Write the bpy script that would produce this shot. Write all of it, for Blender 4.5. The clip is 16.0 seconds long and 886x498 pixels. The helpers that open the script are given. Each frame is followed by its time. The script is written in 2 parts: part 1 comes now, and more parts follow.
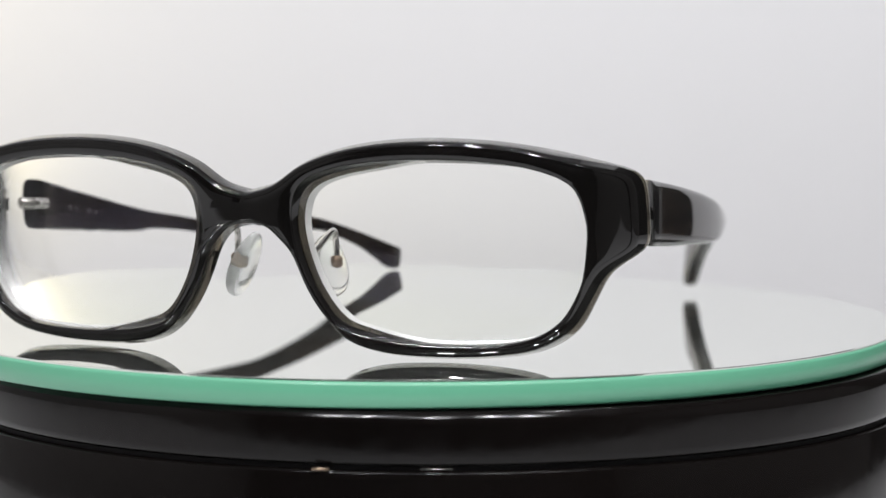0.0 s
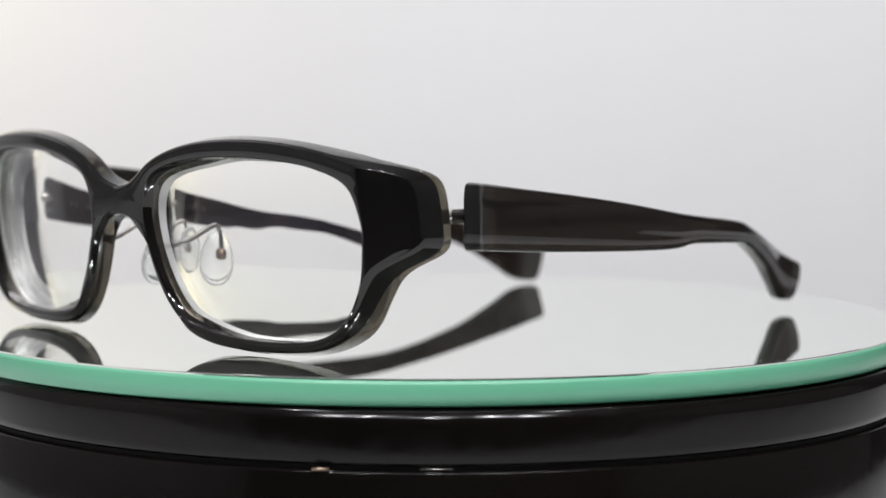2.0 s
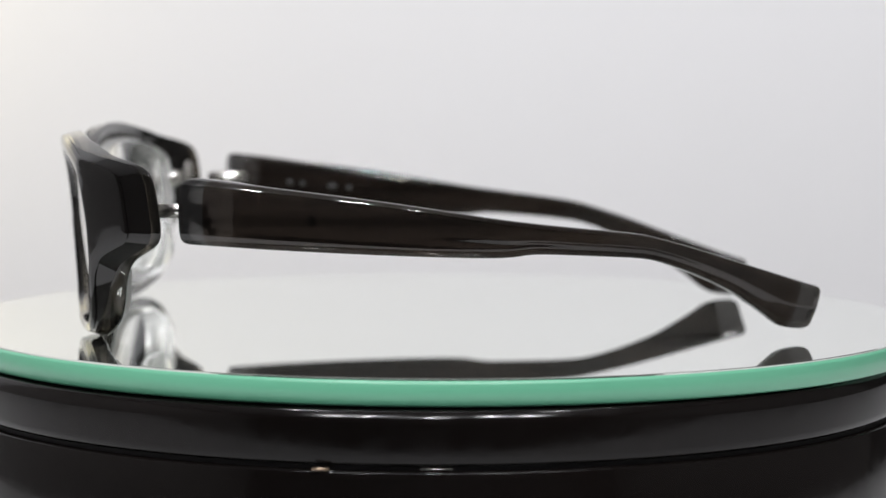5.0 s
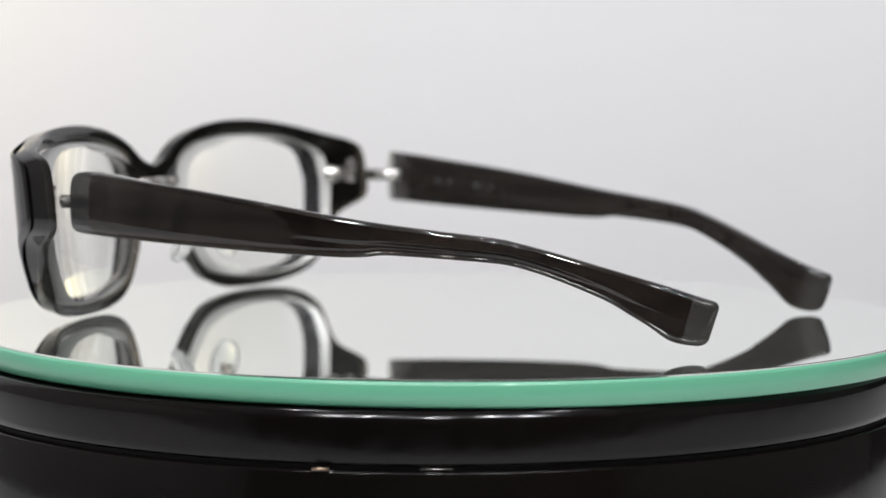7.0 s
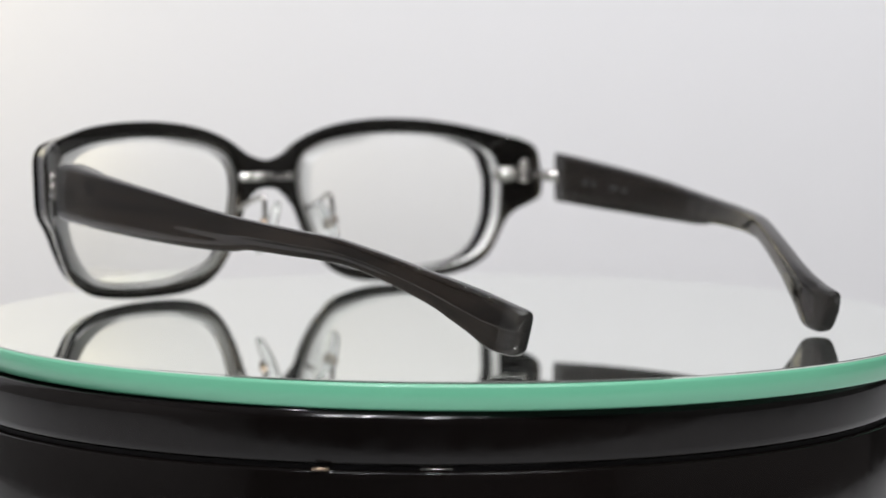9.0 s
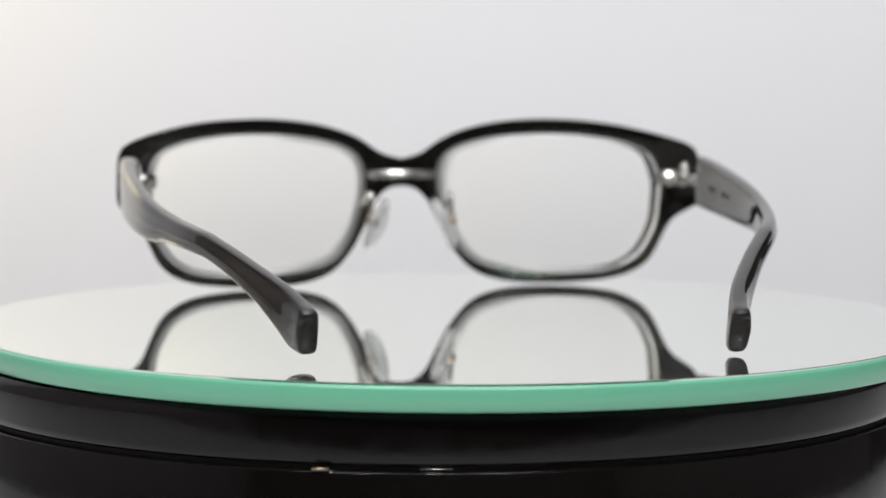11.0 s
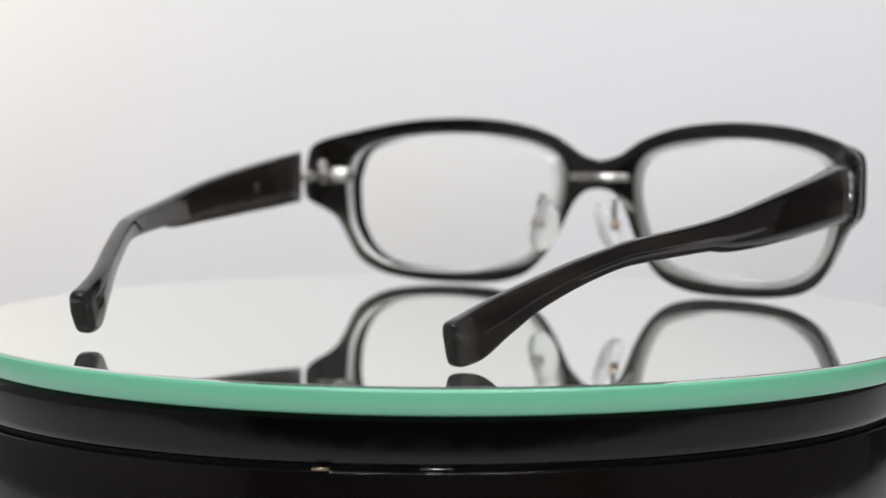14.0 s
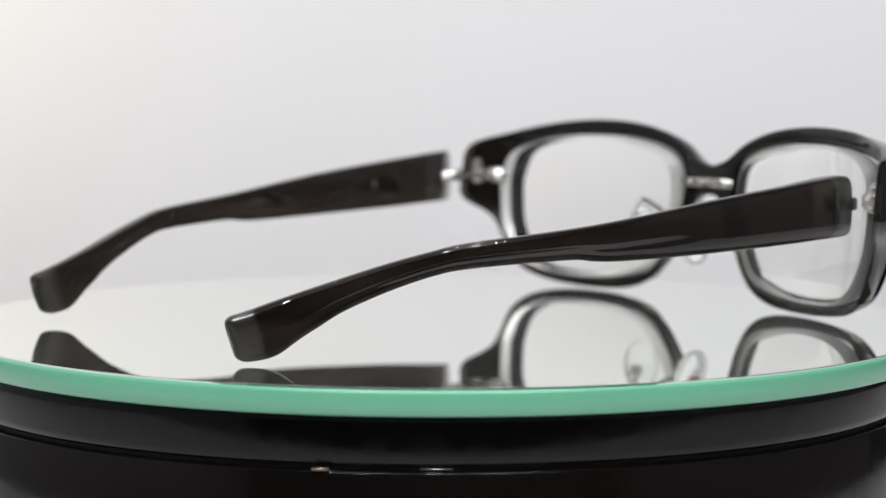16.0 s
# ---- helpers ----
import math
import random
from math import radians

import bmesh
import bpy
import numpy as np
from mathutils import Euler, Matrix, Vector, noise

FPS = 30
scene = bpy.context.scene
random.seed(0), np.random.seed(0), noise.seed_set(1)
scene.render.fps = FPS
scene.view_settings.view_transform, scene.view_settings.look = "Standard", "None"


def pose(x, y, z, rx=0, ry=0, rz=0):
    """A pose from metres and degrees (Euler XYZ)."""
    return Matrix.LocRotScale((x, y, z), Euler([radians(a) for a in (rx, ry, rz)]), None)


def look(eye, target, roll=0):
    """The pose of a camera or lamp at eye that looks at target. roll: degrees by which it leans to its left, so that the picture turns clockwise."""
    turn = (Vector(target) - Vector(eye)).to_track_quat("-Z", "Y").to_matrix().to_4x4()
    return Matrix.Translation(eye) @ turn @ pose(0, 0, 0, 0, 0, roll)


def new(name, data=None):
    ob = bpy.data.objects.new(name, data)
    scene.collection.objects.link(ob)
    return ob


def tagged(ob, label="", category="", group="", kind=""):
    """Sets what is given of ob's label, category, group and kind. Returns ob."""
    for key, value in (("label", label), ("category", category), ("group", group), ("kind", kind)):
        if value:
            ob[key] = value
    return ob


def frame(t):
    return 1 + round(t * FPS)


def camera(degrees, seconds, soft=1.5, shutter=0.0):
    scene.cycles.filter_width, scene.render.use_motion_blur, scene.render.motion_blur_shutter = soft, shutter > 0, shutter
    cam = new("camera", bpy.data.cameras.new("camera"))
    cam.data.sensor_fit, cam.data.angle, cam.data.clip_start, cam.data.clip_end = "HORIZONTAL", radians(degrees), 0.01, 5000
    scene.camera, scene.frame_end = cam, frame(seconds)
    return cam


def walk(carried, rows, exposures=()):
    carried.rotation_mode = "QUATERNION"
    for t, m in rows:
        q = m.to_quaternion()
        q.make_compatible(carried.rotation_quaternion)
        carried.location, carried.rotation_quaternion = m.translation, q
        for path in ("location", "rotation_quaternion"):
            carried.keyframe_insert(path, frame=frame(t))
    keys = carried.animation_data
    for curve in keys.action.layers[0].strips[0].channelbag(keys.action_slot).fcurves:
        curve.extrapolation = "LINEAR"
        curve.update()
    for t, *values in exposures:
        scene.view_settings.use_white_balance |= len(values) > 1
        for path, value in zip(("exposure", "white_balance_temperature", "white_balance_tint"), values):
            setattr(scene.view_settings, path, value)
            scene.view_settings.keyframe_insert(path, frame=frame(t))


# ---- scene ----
# ---- camera ----
EYE = Vector((0.0, -0.4698, 0.0526))
cam = camera(21.98, 16.0, soft=1.5)
cam.data.dof.use_dof = True
cam.data.dof.focus_distance = 0.407
cam.data.dof.aperture_fstop = 17.0
STAND = look(EYE, EYE + Vector((0.00470, 0.99674, -0.08054)), 0.11)
walk(cam, [(0.0, STAND), (16.0, STAND)])

# ---- light ----
world = bpy.data.worlds.new("world")
world.use_nodes = True
world.node_tree.nodes["Background"].inputs[0].default_value = (0.9, 0.92, 1.0, 1)
world.node_tree.nodes["Background"].inputs[1].default_value = 0.15
scene.world = world


def area_lamp(name, eye, target, sx, sy, watts, colour):
    data = bpy.data.lights.new(name, "AREA")
    data.shape, data.size, data.size_y = "RECTANGLE", sx, sy
    data.energy, data.color = watts, colour
    ob = new(name, data)
    ob.matrix_world = look(eye, target)
    return ob


for x, y in ((-0.48, -0.90), (-0.30, -0.90), (0.28, -0.90), (0.46, -0.90), (0.0, -1.08)):
    area_lamp("ceiling_spot", (x, y, 1.17), (x * 0.6 + 0.05, 0.02, -0.50), 0.065, 0.05, 5.75, (0.968, 0.962, 0.990))
# added lamp out of view, warms and brightens the backdrop's left edge
area_lamp("added_warm_lamp", (-0.40, 0.50, 0.20), (-0.33, 0.62, 0.15), 0.08, 0.08, 0.36, (1.0, 0.86, 0.50))
for x, y in ((-0.42, -0.20), (-0.34, -0.20), (0.06, 0.02), (0.14, 0.02), (0.45, 0.05), (-0.16, 0.10), (-0.08, 0.10), (0.40, -0.30)):
    area_lamp("downlight", (x, y, 1.15), (x, y + 0.02, 0.0), 0.010, 0.010, 0.80, (0.98, 0.98, 1.0))

# ---- materials ----


def material(name, colour, rough=0.4, metal=0.0, transmit=0.0, ior=1.5, coat=0.0, vary=0.0, scale=200.0, bump=0.0, stretch=(1, 1, 1), rough_vary=0.0):
    """A principled material with noise on its colour, gloss and relief, in metres."""
    mat = bpy.data.materials.new(name)
    mat.use_nodes = True
    nodes, links = mat.node_tree.nodes, mat.node_tree.links
    b = nodes["Principled BSDF"]
    b.inputs["Base Color"].default_value = (*colour, 1)
    b.inputs["Roughness"].default_value = rough
    b.inputs["Metallic"].default_value = metal
    b.inputs["Transmission Weight"].default_value = transmit
    b.inputs["IOR"].default_value = ior
    b.inputs["Coat Weight"].default_value = coat
    b.inputs["Coat Roughness"].default_value = 0.03
    if vary or bump or rough_vary:
        co = nodes.new("ShaderNodeTexCoord")
        mp = nodes.new("ShaderNodeMapping")
        mp.inputs["Scale"].default_value = stretch
        links.new(co.outputs["Object"], mp.inputs["Vector"])
        big, small = nodes.new("ShaderNodeTexNoise"), nodes.new("ShaderNodeTexNoise")
        big.inputs["Scale"].default_value, small.inputs["Scale"].default_value = scale * 0.2, scale * 2.5
        big.inputs["Detail"].default_value, small.inputs["Detail"].default_value = 4, 3
        links.new(mp.outputs[0], big.inputs["Vector"])
        links.new(mp.outputs[0], small.inputs["Vector"])
        if vary:
            ramp = nodes.new("ShaderNodeMapRange")
            ramp.inputs["From Min"].default_value, ramp.inputs["From Max"].default_value = 0.3, 0.7
            ramp.inputs["To Min"].default_value, ramp.inputs["To Max"].default_value = 1 - vary, 1 + vary
            links.new(big.outputs["Fac"], ramp.inputs["Value"])
            mul = nodes.new("ShaderNodeVectorMath")
            mul.operation = "SCALE"
            mul.inputs[0].default_value = colour
            links.new(ramp.outputs[0], mul.inputs["Scale"])
            links.new(mul.outputs[0], b.inputs["Base Color"])
        if rough_vary:
            rr = nodes.new("ShaderNodeMapRange")
            rr.inputs["From Min"].default_value, rr.inputs["From Max"].default_value = 0.3, 0.7
            rr.inputs["To Min"].default_value, rr.inputs["To Max"].default_value = max(0.0, rough - rough_vary), rough + rough_vary
            links.new(small.outputs["Fac"], rr.inputs["Value"])
            links.new(rr.outputs[0], b.inputs["Roughness"])
        if bump:
            bp = nodes.new("ShaderNodeBump")
            bp.inputs["Strength"].default_value, bp.inputs["Distance"].default_value = 1.0, bump
            links.new(small.outputs["Fac"], bp.inputs["Height"])
            links.new(bp.outputs[0], b.inputs["Normal"])
    return mat


ACETATE = material("dark_smoke_acetate", (0.0040, 0.0036, 0.0034), 0.03, ior=1.49, vary=0.5, scale=120, stretch=(1, 0.25, 1))
ACETATE_BACK = material("clear_smoke_acetate", (0.115, 0.102, 0.083), 0.02, transmit=0.97, ior=1.49, vary=0.3, scale=110, stretch=(1, 0.6, 0.4))
# lengthwise colour streaks: acetate texture, and reflections put into the colour
ACETATE_CORE = material("smoke_acetate_core", (0.0175, 0.0130, 0.0102), 0.022, transmit=0.8, ior=1.49, vary=0.85, scale=300, stretch=(1.5, 0.05, 3))
ACETATE_CLEAR = material("grey_clear_acetate", (0.085, 0.083, 0.081), 0.05, transmit=0.9, ior=1.49, vary=0.25, scale=150)
ACETATE_TIP = material("smoke_acetate_tip", (0.046, 0.043, 0.041), 0.13, transmit=0.88, ior=1.49, vary=0.3, scale=200)
LENS_EDGE = material("ground_lens_edge", (0.55, 0.555, 0.54), 0.35, transmit=0.7, ior=1.5, vary=0.05, scale=300)
PRINT = material("grey_print", (0.010, 0.010, 0.010), 0.6)
LENS = material("lens_glass", (1.0, 1.0, 0.985), 0.0, transmit=1.0, ior=1.6)
SILICONE = material("clear_nose_pad", (0.93, 0.94, 0.93), 0.12, transmit=0.82, ior=1.42, bump=0.00004, scale=500)
STEEL = material("polished_steel", (0.66, 0.64, 0.61), 0.16, metal=1.0, rough_vary=0.08, scale=600)
BRASS = material("brass_box", (0.33, 0.25, 0.18), 0.35, metal=1.0)
MIRROR = material("silvered_mirror", (0.78, 0.81, 0.765), 0.004, metal=0.97, rough_vary=0.003, scale=60)
GREEN = material("green_glass_edge", (0.108, 0.345, 0.218), 0.32, coat=0.15, vary=0.05, scale=30)
BLACK = material("black_gloss_plastic", (0.0030, 0.0023, 0.0021), 0.13, ior=1.30, vary=0.4, scale=80, rough_vary=0.06, bump=0.00001)
RUBBER = material("black_rubber", (0.006, 0.006, 0.006), 0.7)
PAPER = material("white_backdrop_paper", (0.80, 0.80, 0.81), 0.85, vary=0.02, scale=6, bump=0.0001)
DARKWALL = material("grey_room_wall", (0.042, 0.041, 0.041), 0.8, vary=0.15, scale=5)
SIDEWALL = material("pale_grey_wall", (0.38, 0.37, 0.36), 0.8, vary=0.08, scale=5)
RIGHTWALL = material("mid_grey_wall", (0.20, 0.195, 0.19), 0.8, vary=0.08, scale=5)
TABLE = material("white_table_laminate", (0.78, 0.78, 0.78), 0.4, vary=0.04, scale=20)

LENS.node_tree.nodes["Principled BSDF"].inputs["Specular Tint"].default_value = (0.22, 0.21, 0.34, 1)

# ---- mesh helpers ----
MM = 0.001


def link_mesh(name, bm, mat, parent=None, label="", smooth=True):
    bmesh.ops.recalc_face_normals(bm, faces=bm.faces)
    me = bpy.data.meshes.new(name)
    bm.to_mesh(me)
    bm.free()
    if smooth:
        me.shade_smooth()
    me.materials.append(mat)
    ob = new(name, me)
    ob.parent = parent
    if label:
        ob["label"] = label
    return ob


def part(name, bm, mat, parent, label="", smooth=True):
    return link_mesh(name, bm, mat, parent, label, smooth)


def sharp(ob, degrees=35):
    ob.data.set_sharp_from_angle(angle=radians(degrees))
    return ob


def catmull(points, n, closed=False):
    """n points along a smooth curve through the control points, evenly spread."""
    p = np.array(points, float)
    if closed:
        q = np.vstack([p[-1], p, p[0], p[1]])
    else:
        q = np.vstack([2 * p[0] - p[1], p, 2 * p[-1] - p[-2]])
    fine = []
    for i in range(len(q) - 3):
        a, b, c, d = q[i:i + 4]
        u = np.linspace(0, 1, 24, endpoint=False)[:, None]
        fine.append(0.5 * (2 * b + (c - a) * u + (2 * a - 5 * b + 4 * c - d) * u ** 2 + (3 * b - a - 3 * c + d) * u ** 3))
    fine = np.vstack(fine + [p[:1] if closed else p[-1:]])
    run = np.concatenate([[0], np.cumsum(np.linalg.norm(np.diff(fine, axis=0), axis=1))])
    at = np.linspace(0, run[-1], n, endpoint=not closed)
    return np.stack([np.interp(at, run, fine[:, k]) for k in range(p.shape[1])], -1)


def loft(bm, rings, cap=True, close=False, ends=(True, True)):
    """Faces between successive closed rings of points in mm."""
    vs = [[bm.verts.new(Vector(p) * MM) for p in ring] for ring in rings]
    pairs = list(zip(vs, vs[1:])) + ([(vs[-1], vs[0])] if close else [])
    for a, b in pairs:
        for i in range(len(a)):
            j = (i + 1) % len(a)
            bm.faces.new((a[i], a[j], b[j], b[i]))
    if cap and not close:
        if ends[0]:
            bm.faces.new(vs[0])
        if ends[1]:
            bm.faces.new(vs[-1])
    return bm


def lathe(profile, n=256):
    """A turned body from (radius, height) in mm, bottom to top."""
    return loft(bmesh.new(), [[(r * math.cos(2 * math.pi * i / n), r * math.sin(2 * math.pi * i / n), z) for i in range(n)] for r, z in profile])


def wire(points, radius, n=8):
    """A round wire along points in mm."""
    pts = [Vector(p) for p in points]
    rings = []
    for i, p in enumerate(pts):
        d = (pts[min(i + 1, len(pts) - 1)] - pts[max(i - 1, 0)]).normalized()
        u = d.orthogonal().normalized() if not rings else (u - d * u.dot(d)).normalized()
        w = d.cross(u)
        rings.append([p + (u * math.cos(a) + w * math.sin(a)) * radius for a in (2 * math.pi * k / n for k in range(n))])
    return loft(bmesh.new(), rings)


def block(cx, cy, cz, sx, sy, sz, bevel=0.3, turn=None):
    bm = bmesh.new()
    bmesh.ops.create_cube(bm, size=1.0)
    for v in bm.verts:
        v.co = Vector((v.co.x * sx, v.co.y * sy, v.co.z * sz))
    bmesh.ops.bevel(bm, geom=bm.edges[:], offset=bevel, segments=2, affect="EDGES")
    m = Matrix.Translation((cx, cy, cz)) @ (turn or Matrix.Identity(4))
    bm.transform(Matrix.Scale(MM, 4) @ m)
    return bm


def barrel(cx, cy, cz, radius, height, axis="Z", n=20):
    prof = [(radius * 0.8, -height / 2), (radius, -height / 2 + radius * 0.2), (radius, height / 2 - radius * 0.2), (radius * 0.8, height / 2)]
    bm = lathe(prof, n)
    turn = {"Z": pose(0, 0, 0), "X": pose(0, 0, 0, 0, 90, 0), "Y": pose(0, 0, 0, 90, 0, 0)}[axis]
    bm.transform(Matrix.Translation(Vector((cx, cy, cz)) * MM) @ turn)
    return bm


def step(a, b, v):
    u = min(1.0, max(0.0, (v - a) / (b - a)))
    return u * u * (3 - 2 * u)


# ---- room ----


def slab(name, x0, x1, y0, y1, z0, z1, mat, label, category):
    bm = bmesh.new()
    bmesh.ops.create_cube(bm, size=1.0)
    for v in bm.verts:
        v.co = Vector(((x0 + x1) / 2 + v.co.x * (x1 - x0), (y0 + y1) / 2 + v.co.y * (y1 - y0), (z0 + z1) / 2 + v.co.z * (z1 - z0)))
    return tagged(link_mesh(name, bm, mat, smooth=False), label, category, kind="structure")


# unseen dark panel where the backdrop ends, added to darken reflections on the arms
slab("wall_reflection_dark", 0.50, 1.2, 0.62, 0.66, -0.9, 1.2, DARKWALL, "unseen dark grey panel added to darken side reflections", "wall")
slab("wall_back", -1.2, 0.50, 0.62, 0.66, -0.9, 1.2, PAPER, "plain matte white studio backdrop wall", "wall")
# unseen walls closing the set, greys chosen for what glossy parts reflect
slab("wall_left", -1.24, -1.2, -1.4, 0.66, -0.9, 1.2, SIDEWALL, "unseen pale grey side wall, toned for reflections", "wall")
slab("wall_right", 1.2, 1.24, -1.4, 0.66, -0.9, 1.2, RIGHTWALL, "unseen mid grey side wall, toned for reflections", "wall")
slab("wall_front", -1.24, 1.24, -1.44, -1.4, -0.9, 1.2, DARKWALL, "unseen dim grey wall behind the camera, toned for reflections", "wall")
slab("ceiling", -1.24, 1.24, -1.44, 0.66, 1.2, 1.24, PAPER, "plain white ceiling", "ceiling")
slab("floor", -1.24, 1.24, -1.44, 0.66, -0.94, -0.9, DARKWALL, "plain grey room floor", "floor")

# ---- display table and turntable ----
table = tagged(new("display_table"), "white laminate display table under the turntable", "table")
table.location = (0, 0.05, -0.9)
bm = block(0, 0, 835, 1000, 620, 30, 4)
part("tabletop", bm, TABLE, table)
for x in (-450, 450):
    for y in (-270, 270):
        part("leg", block(x, y, 410, 45, 45, 820, 3), TABLE, table)

turntable = tagged(new("turntable"), "glossy black round motorised display turntable", "turntable")
turntable.location = (0, 0, -0.05)
B0 = 50.0
part("housing", lathe([(93, 0), (96, 0.5), (97.6, 3), (97.5, B0 - 14.85), (97.35, B0 - 14.6), (95.6, B0 - 14.5)]), BLACK, turntable)
part("seam_ring", lathe([(95, B0 - 15.2), (95.8, B0 - 15.0), (95.8, B0 - 13.5), (95, B0 - 13.3)]), RUBBER, turntable, "dark recessed seam")
part("collar", lathe([(95.2, B0 - 13.75), (96.4, B0 - 13.6), (96.75, B0 - 13.2), (96.85, B0 - 12), (96.85, B0 - 7.0), (96.7, B0 - 4.6), (94.5, B0 - 4.5)]), BLACK, turntable)
part("rotor", lathe([(92, B0 - 5.0), (93.5, B0 - 4.9), (93.5, B0 - 4.45), (92.6, B0 - 4.4)]), RUBBER, turntable, "matte black rubber platter rim")
# two small metal blocks imitate the glints of light along the seam
part("seam_glint", block(-18.5, -95.9, B0 - 14.2, 3.0, 0.5, 0.45, 0.1), BRASS, turntable, "small metal block standing in for a glint in the seam")
part("seam_glint", block(0.8, -95.9, B0 - 14.2, 5.5, 0.5, 0.45, 0.1), STEEL, turntable)

# the round glass plate, a little off the turning axis
plate = tagged(new("mirror_plate"), "round mirrored glass plate with a polished green edge", "mirror plate")
RP, TP = 98.9, 4.3
part("glass_edge", lathe([(RP - 2.5, -TP), (RP - 0.5, -TP), (RP, -TP + 0.4), (RP, -0.45), (RP - 0.15, -0.15), (RP - 0.5, 0.1), (RP - 2.5, 0.1)], 384), GREEN, plate, "green ground glass edge")
part("mirror_face", lathe([(RP - 0.62, -0.3), (RP - 0.6, 0.35), (RP - 0.75, 0.45)], 384), MIRROR, plate, "silvered reflecting top face", smooth=False)

# ---- eyeglasses: x to the wearer's left, y to the back, z up, in mm ----
glasses = tagged(new("eyeglasses"), "smoke-grey acetate eyeglasses with clear lenses, arms open", "eyeglasses")

OUTER = [(0, 30.4), (4.8, 31.7), (10.3, 35.4), (18, 38.1), (27, 39.5), (37, 39.8), (48, 39.0), (58.0, 37.0), (65.4, 34.6), (67.6, 32.7), (68.1, 26), (68.0, 20.8),
         (65.9, 18.9), (62.8, 16.3), (60.6, 11.6), (57.6, 6.1), (52, 2.6), (44, 1.2), (34, 0.8), (24, 1.4), (17, 3.8), (12.1, 9.0), (8.8, 14.8), (6.3, 20.3), (3.2, 23.5), (0, 23.9)]
OPENING = [(60.4, 26), (58.1, 31.7), (51.6, 34.5), (43, 35.7), (34, 36.0), (25, 35.6), (16.4, 34.1), (10.9, 31.4), (8.9, 26.6), (9.5, 20),
           (12.0, 12.8), (16.2, 7.1), (22, 4.9), (30, 3.8), (40, 3.6), (49.4, 4.6), (55.5, 7.9), (59.2, 14), (60.4, 20.5)]
MID = np.array((35.0, 20.6))


def face_y(x, z):
    """The depth of the front's face: a bow round the brow, leaning forward at the top."""
    x = abs(x)
    return -73.2 + 10.6 * (x / 69) ** 2 + 7.0 * step(60, 71, x) - 0.10 * (z - 22)


def face_depth(x, z):
    return 4.3 + 2.5 * step(48, 64, abs(x))


def lip_width(ux):
    """The lens groove's front lip, wider towards the nose."""
    return 0.15 + 1.7 * step(0.1, 0.95, -ux)



def layer(x):
    """The depth at which the dark sheet ends."""
    return 1.25 + 3.4 * step(54, 65, abs(x))



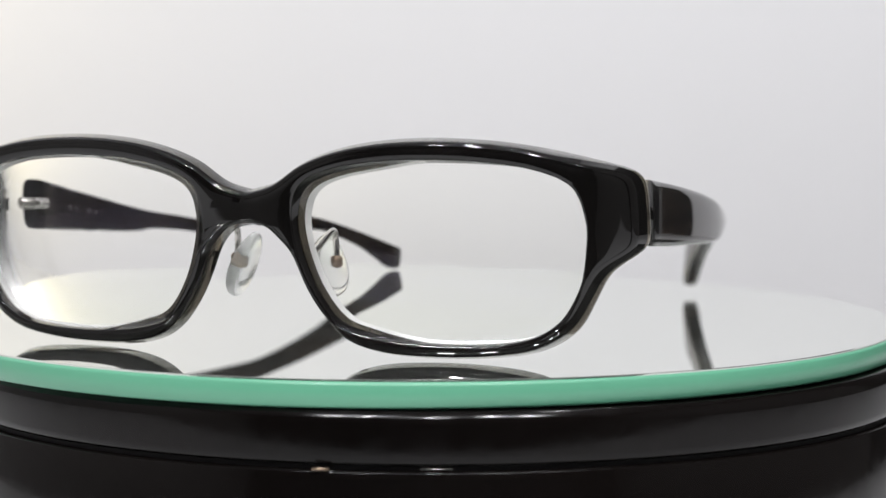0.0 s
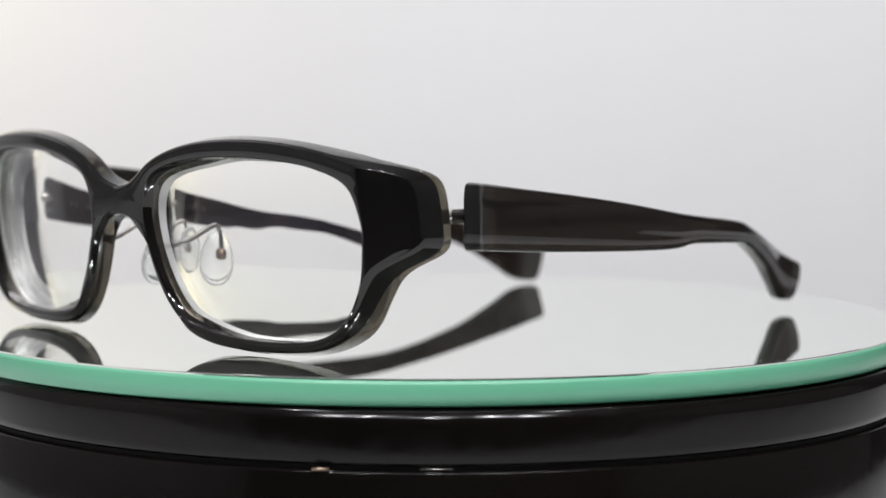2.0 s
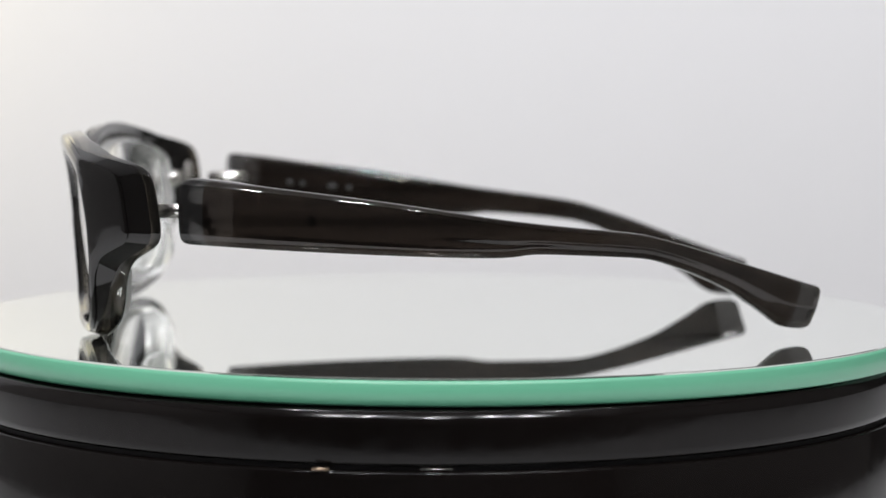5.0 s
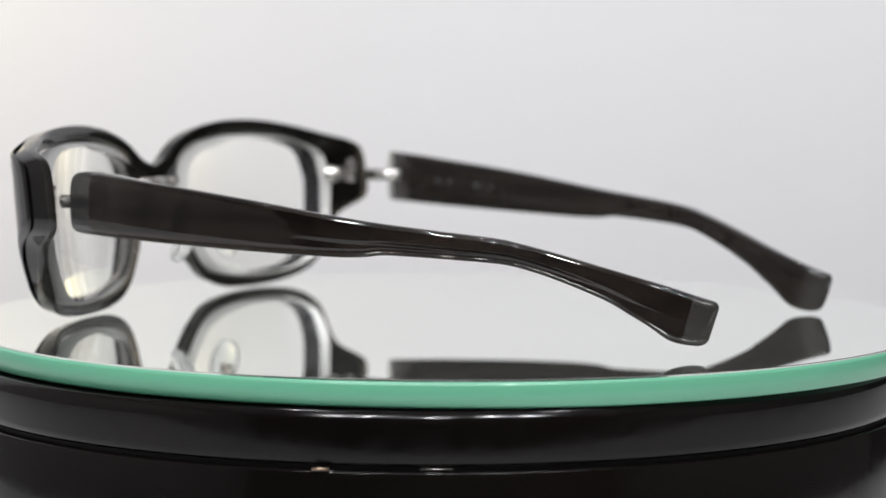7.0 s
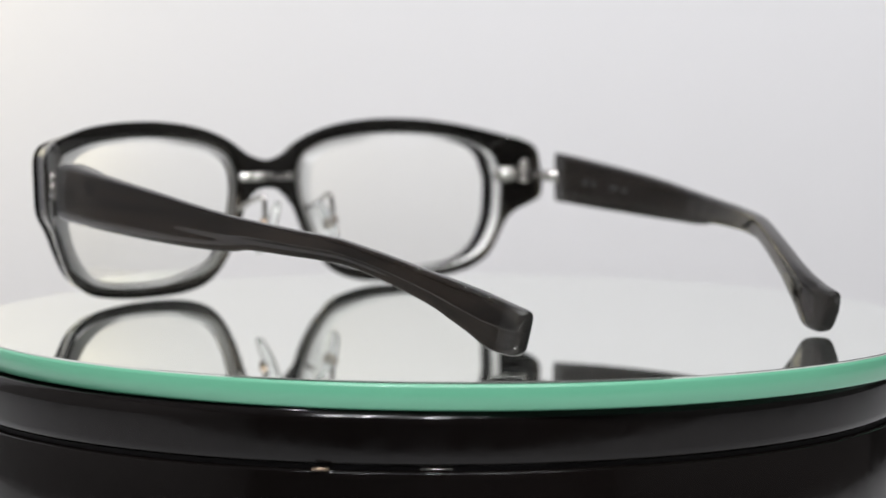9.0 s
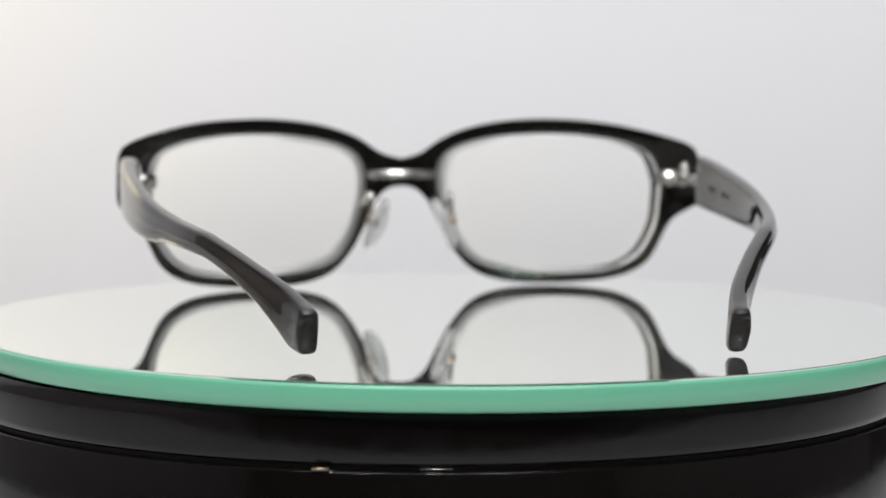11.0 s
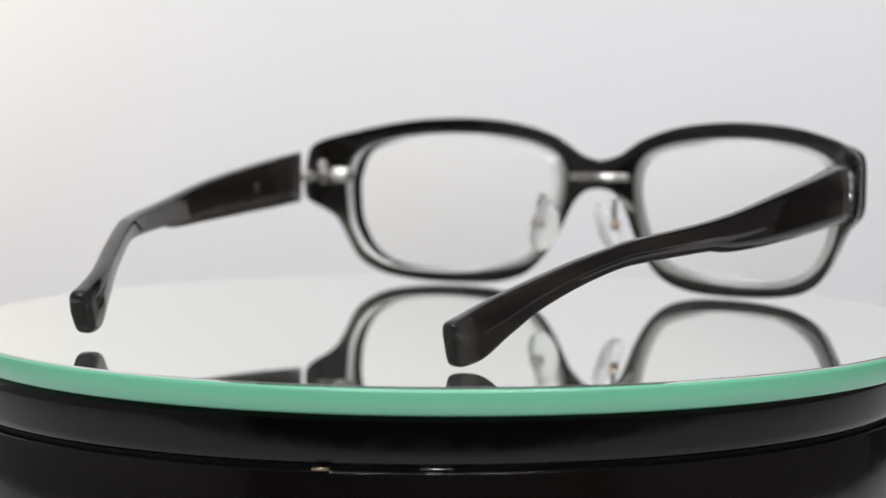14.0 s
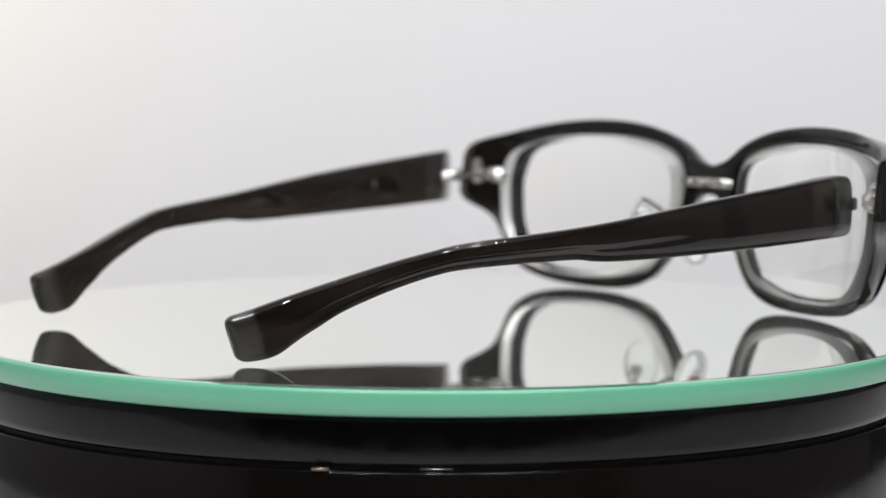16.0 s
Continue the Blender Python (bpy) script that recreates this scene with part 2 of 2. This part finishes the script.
def build_front():
    """The two glued sheets of the front: dark in front, clear smoke behind, which carries the lens groove."""
    out = catmull(OUTER, 220)
    for _ in range(6):
        out[1:-1] = 0.25 * out[:-2] + 0.5 * out[1:-1] + 0.25 * out[2:]
    along = np.gradient(out, axis=0)
    along[0], along[-1] = (1, 0), (-1, 0)
    along /= np.linalg.norm(along, axis=1)[:, None]
    inward = np.stack([along[:, 1], -along[:, 0]], -1)
    side = np.stack([np.zeros(8), np.linspace(25.2, 28.3, 8)], -1)
    out = np.vstack([out, side])
    inward = np.vstack([inward, np.tile((1.0, 0.0), (8, 1))])
    opening = catmull(OPENING, 400, closed=True)
    ang = np.unwrap(np.arctan2(opening[:, 1] - MID[1], opening[:, 0] - MID[0]))
    rad = np.linalg.norm(opening - MID, axis=1)
    if ang[-1] < ang[0]:
        ang, rad = ang[::-1], rad[::-1]
    sheets = []
    for back in (False, True):
        bm = bmesh.new()
        loops = []
        for i, (o, n_in) in enumerate(zip(out, inward)):
            d = o - MID
            ro = float(np.linalg.norm(d))
            u = d / ro
            ri = float(np.interp(math.atan2(d[1], d[0]), ang, rad, period=2 * math.pi))
            joint = i >= len(out) - 8
            w = ro - ri
            bo = 0.0 if joint else min(0.75, 0.3 * w)
            bi = min(0.55, 0.22 * w)
            rb = ri + min(1.0, 0.3 * w)
            lip = lip_width(u[0])
            slope = 0.0 if joint else 0.9 * (1 - 0.45 * step(60, 66, o[0])) + 0.9 * (1 - step(12, 18, o[0])) * (1 - step(18, 22, o[1]))
            T = face_depth(*o)
            Ti = min(T, 4.3) if w < 7 else face_depth(*(MID + u * ri))

            def put(q, depth):
                x = float(q[0])
                x = x if x > 1e-4 else 0.0
                return bm.verts.new(Vector((x, face_y(x, q[1]) + depth, float(q[1]))) * MM)

            def at(r, depth):
                return put(MID + u * r, depth)

            def rim(inset, depth):
                return put(o + n_in * (inset + slope * max(0.0, 1 - depth / (T - bo))), depth)
            arc = [(1 - math.sin(radians(g)), 1 - math.cos(radians(g))) for g in (0, 22, 45, 68, 90)]
            cut_in, cut = 1.25, layer(o[0])
            if not back:
                face_in, face_out = MID + u * (ri + bi), o + n_in * (slope + bo)
                sec = [at(ri - lip * 0.5, cut_in + 0.04), at(ri, bi)] + [at(ri + bi * q, bi * p) for p, q in reversed(arc[1:4])][::-1]
                sec += [put(face_in, 0.0), put(face_in * 0.88 + face_out * 0.12, -0.03), put((face_in + face_out) / 2, -0.13), put(face_in * 0.12 + face_out * 0.88, -0.03)]
                sec += [rim(bo * p, bo * q) for p, q in reversed(arc)] + [rim(0, cut + 0.04)]
            else:
                sec = [at(ri - lip * 0.5, cut_in), rim(0, cut)]
                sec += [rim(bo * q, T - bo * p) for p, q in arc]
                sec += [at(rb + bi, Ti), at(rb + bi * 0.3, Ti - 0.15), at(rb, Ti - 0.5), at(rb - 0.1, 2.5), at(ri - lip, 2.3), at(ri - lip, 1.9)]
            loops.append(sec)
        n = len(loops)
        for i in range(n):
            a, b = loops[i], loops[(i + 1) % n]
            for k in range(len(a)):
                j = (k + 1) % len(a)
                quad = (a[k], a[j], b[j], b[k])
                if all(v.co.x < 1e-7 for v in quad):
                    continue
                try:
                    bm.faces.new(quad)
                except ValueError:
                    pass
        bmesh.ops.remove_doubles(bm, verts=bm.verts[:], dist=2e-6)
        twin = bmesh.ops.duplicate(bm, geom=bm.verts[:] + bm.edges[:] + bm.faces[:])["geom"]
        for v in twin:
            if isinstance(v, bmesh.types.BMVert):
                v.co.x = -v.co.x
        bmesh.ops.remove_doubles(bm, verts=bm.verts[:], dist=1e-5)
        sheets.append(bm)
    ob = part("front", sheets[0], ACETATE, glasses, "glossy dark smoke-grey acetate front")
    ob.data.flip_normals()
    sharp(ob, 50)
    rear = part("back_layer", sheets[1], ACETATE_BACK, ob, "clear smoke-brown acetate layer")
    sharp(rear, 50)
    return ob


front = build_front()


def build_lens(side):
    rim = catmull(OPENING, 140, closed=True)
    spread = np.linalg.norm(rim - MID, axis=1)[:, None]
    inset = np.array([lip_width(u) + 0.42 for u in (rim - MID)[:, 0] / spread[:, 0]])[:, None]

    def surface(p, back):
        r2 = (p[0] - 35) ** 2 + (p[1] - 19.5) ** 2
        y = face_y(35, p[1]) + 2.35 + 0.19 * (p[0] - 35) + r2 / 400.0
        return y + (1.2 + ((p[0] - 32) ** 2 + (p[1] - 20) ** 2) / 225.0 if back else 0.0)

    def ring(grow, depth):
        pts = MID + (rim - MID) * (spread + grow) / spread
        return [(side * p[0], surface(p, False) + depth, p[1]) for p in pts]

    fronts, backs = [], []
    for s in (0.06, 0.25, 0.45, 0.65, 0.82, 0.93, 1.0):
        pf = MID + (rim - MID) * (spread + 0.25) / spread * s
        pb = MID + (rim - MID) * (spread - inset) / spread * s
        fronts.append([(side * p[0], surface(p, False), p[1]) for p in pf])
        backs.append([(side * p[0], surface(p, True), p[1]) for p in pb])
    bm = loft(bmesh.new(), fronts + [ring(0.25, 1.5)] + backs[::-1])
    ob = part("lens", bm, LENS, glasses, "clear corrective lens with a thick polished edge")
    ob.data.materials.append(LENS_EDGE)
    n, k = len(rim), len(fronts)
    for poly in ob.data.polygons:
        if (k - 1) * n <= poly.index < (k + 1) * n:
            poly.material_index = 1
    sharp(ob, 25)
    ob.visible_shadow = False
    return ob


for side in (1, -1):
    build_lens(side)

TOP = [(-48, 32.1), (-32, 30.5), (-10, 27.7), (13, 24.2), (34, 21.7), (42, 19.9), (59, 14.5), (70, 10.9), (76, 9.2)]
LOW = [(-48, 20.1), (-32, 19.2), (-10, 18.1), (7, 17.5), (13, 17.6), (18, 18.0), (34, 17.0), (42, 15.4), (54, 10.3), (60, 6.5), (66, 3.0), (71, 1.9), (76, 1.8)]
PLAN = {1: [(-48, 67.9), (-25, 68.6), (0, 67.3), (20, 63.7), (35, 59.9), (50, 53.7), (62, 48.3), (70, 46.0), (77, 44.6)],
        -1: [(-48, 68.0), (-25, 67.2), (0, 64.7), (20, 60.3), (35, 54.8), (50, 46.5), (62, 40.2), (70, 37.5), (77, 36.2)]}
HEAD = {1: -48.0, -1: -45.3}
MITRE = {1: 1.4, -1: 0.95}
DROP = {1: 0.4, -1: -0.8}
THICK = [(-48, 4.5), (-20, 3.7), (8, 3.0), (20, 2.9), (40, 3.1), (60, 3.5), (76, 3.8)]


def curve_at(ctrl):
    c = catmull(ctrl, 200)
    return lambda y: float(np.interp(y, c[:, 0], c[:, 1]))


def build_temple(side):
    top, low, plan, thick = curve_at(TOP), curve_at(LOW), curve_at(PLAN[side]), curve_at(THICK)
    y_end = 73.7 if side > 0 else 74.0
    y_head = HEAD[side]

    def section(y, inset=0.0):
        x, w = plan(y), thick(y) - 2 * inset
        drop = DROP[side] * (step(45, 72, y) if side < 0 else step(25, 50, y))
        z1, z0 = top(y) + drop - inset, low(y) + drop + inset
        h, zc = (z1 - z0) / 2, (z1 + z0) / 2
        dx = plan(y + 0.5) - plan(y - 0.5)
        nx, ny = 1 / math.hypot(1, dx), -dx / math.hypot(1, dx)
        # shallow ridges added to the shape, imitating bright lines refracted from a core wire
        ridge = 0.05 * step(-10, 4, y) * (1 - step(40, 56, y))
        crown = 0.15 + 0.3 * step(-5, 18, y)
        outer = [(v, 1) for v in (-1, -0.985, -0.93, -0.82, -0.62, -0.45, -0.32, -0.2, -0.08, 0.05, 0.18, 0.3, 0.45, 0.62, 0.82, 0.93, 0.985)]
        inner = [(v, -1) for v in (1, 0.985, 0.93, 0.8, 0.5, 0.15, -0.15, -0.5, -0.8, -0.93, -0.985)]
        ring = []
        for v, face in outer + inner:
            round_off = (1 - min(1.0, abs(v)) ** 7) ** (1 / 3.0)
            off = face * round_off * w / 2 - w / 2 - inset
            if face > 0:
                off += round_off * (crown * (1 - abs(v)) - 0.15 + ridge * math.cos(v * 11.0) * (1 if abs(v) < 0.6 else 0))
            q = x + off * nx
            slant = -0.32 * (zc + h - (zc + v * h)) * step(60, 72, y) - MITRE[side] * off * (1 - step(y_head, y_head + 19, y))
            ring.append((side * q, y + off * ny + slant, zc + v * h))
        return ring

    temple = part("temple", loft(bmesh.new(), [section(y) for y in np.linspace(y_head + 4.5, 69.5, 74)], ends=(False, False)), ACETATE_CORE, glasses, "dark smoke-brown acetate temple arm")
    ys = [y_head + v for v in (0, 0.15, 0.6, 1.6, 3, 4.5)]
    part("temple_head", loft(bmesh.new(), [section(y, i) for y, i in zip(ys, (0.22, 0.06, 0, 0, 0, 0))], ends=(True, False)), ACETATE_CLEAR, temple, "clearer grey acetate arm end at the hinge")
    ys = [69.5, 70.2, 70.9, 71.6, y_end - 1.2, y_end - 0.5, y_end - 0.12, y_end]
    part("temple_tip", loft(bmesh.new(), [section(y, i) for y, i in zip(ys, (0, 0, 0, 0, 0, 0.15, 0.5, 1.0))], ends=(False, True)), ACETATE_TIP, temple, "clearer grey acetate arm tip")
    # hinge: a tongue from the arm into the barrel on the front
    part("hinge_tongue", block(side * 64.3, y_head + 0.8, 26.1, 2.4, 9.4, 2.5, 0.35), STEEL, temple, "steel hinge tongue")
    marks = [(-24, 1.6, 2.0)] if side > 0 else [(-30, 1.5, 1.3), (-27, 1.3, 1.1), (-20, 2.2, 1.2), (-16, 1.3, 1.1)]
    for y, w, h in marks:
        part("print_mark", block(side * (plan(y) - thick(y) - 0.12), y, (top(y) + low(y)) / 2 + 0.3, 0.2, w, h, 0.06), PRINT, temple, "faint grey printed mark")
    return temple


for side in (1, -1):
    build_temple(side)
    # hinge leaf and knuckles behind the front
    yb = face_y(63, 26) + face_depth(63, 26)
    slant = pose(0, 0, 0, 0, 0, side * 28)
    leaf = part("hinge_leaf", block(side * 61.6, yb + 0.3, 26.0, 6.4, 1.8, 3.6, 0.6, slant), STEEL, front, "polished steel hinge leaf")
    for z, h in ((28.6, 1.5), (26.9, 1.5), (24.7, 1.3)):
        part("knuckle", barrel(side * 65.2, yb + 2.6, z, 1.35, h), STEEL, leaf)
    part("screw", barrel(side * 65.2, yb + 2.6, 29.5, 0.8, 0.8), STEEL, leaf)

# bridge strap
strap = part("bridge_strap", block(0, face_y(0, 27) + 4.6, 26.6, 16.6, 0.9, 2.0, 0.35), STEEL, front, "polished steel strap behind the bridge")
for x in (-5.2, 1.2, 5.0):
    part("screw", barrel(x, face_y(0, 27) + 5.2, 26.6, 0.8, 0.7, "Y"), STEEL, strap)

# nose pads on wire arms
for side in (1, -1):
    arm = [(9.8, -68.2, 19.0), (10.2, -65.4, 19.8), (9.9, -61.8, 21.6), (9.5, -58.8, 22.7), (9.3, -57.6, 22.2), (9.4, -57.1, 19.8), (9.5, -57.1, 17.2)]
    pts = catmull([(side * x, y, z) for x, y, z in arm], 26)
    wire_arm = part("pad_arm", wire(pts, 0.6), STEEL, front, "bent steel nose pad wire")
    part("pad_box", block(side * 9.5, -57.2, 16.6, 1.9, 2.0, 2.3, 0.3), BRASS, wire_arm, "small brass-toned pad box")
    bm = bmesh.new()
    bmesh.ops.create_uvsphere(bm, u_segments=32, v_segments=18, radius=1.0)
    for v in bm.verts:
        x, y, z = v.co
        flat = math.copysign(abs(x) ** 0.7, x)
        v.co = Vector((flat * 1.45 + 0.35 * z * z, y * 3.8 * (1 - 0.18 * z), z * 6.4))
    bm.transform(Matrix.Scale(MM, 4) @ Matrix.Translation((side * 8.0, -57.4, 15.8)) @ pose(0, 0, 0, -4, side * -22, -32 if side > 0 else -10))
    part("nose_pad", bm, SILICONE, front, "clear silicone nose pad")

# ---- turning ----
TURN = [(0, -20.84), (4, -73.72), (8, -127.53), (12, -181.11), (16, -234.40)]


def motions():
    lean = pose(0, 0, 0, -0.073, -0.129, 0)
    spin = [(t, pose(0, 0, 0, 0, 0, a) @ lean) for t, a in TURN]
    walk(plate, [(t, m @ pose(-0.0037, 0.0013, 0)) for t, m in spin])
    walk(glasses, [(t, m @ pose(-0.00688, -0.00038, 0.0, 0, 0, -0.4)) for t, m in spin])


motions()
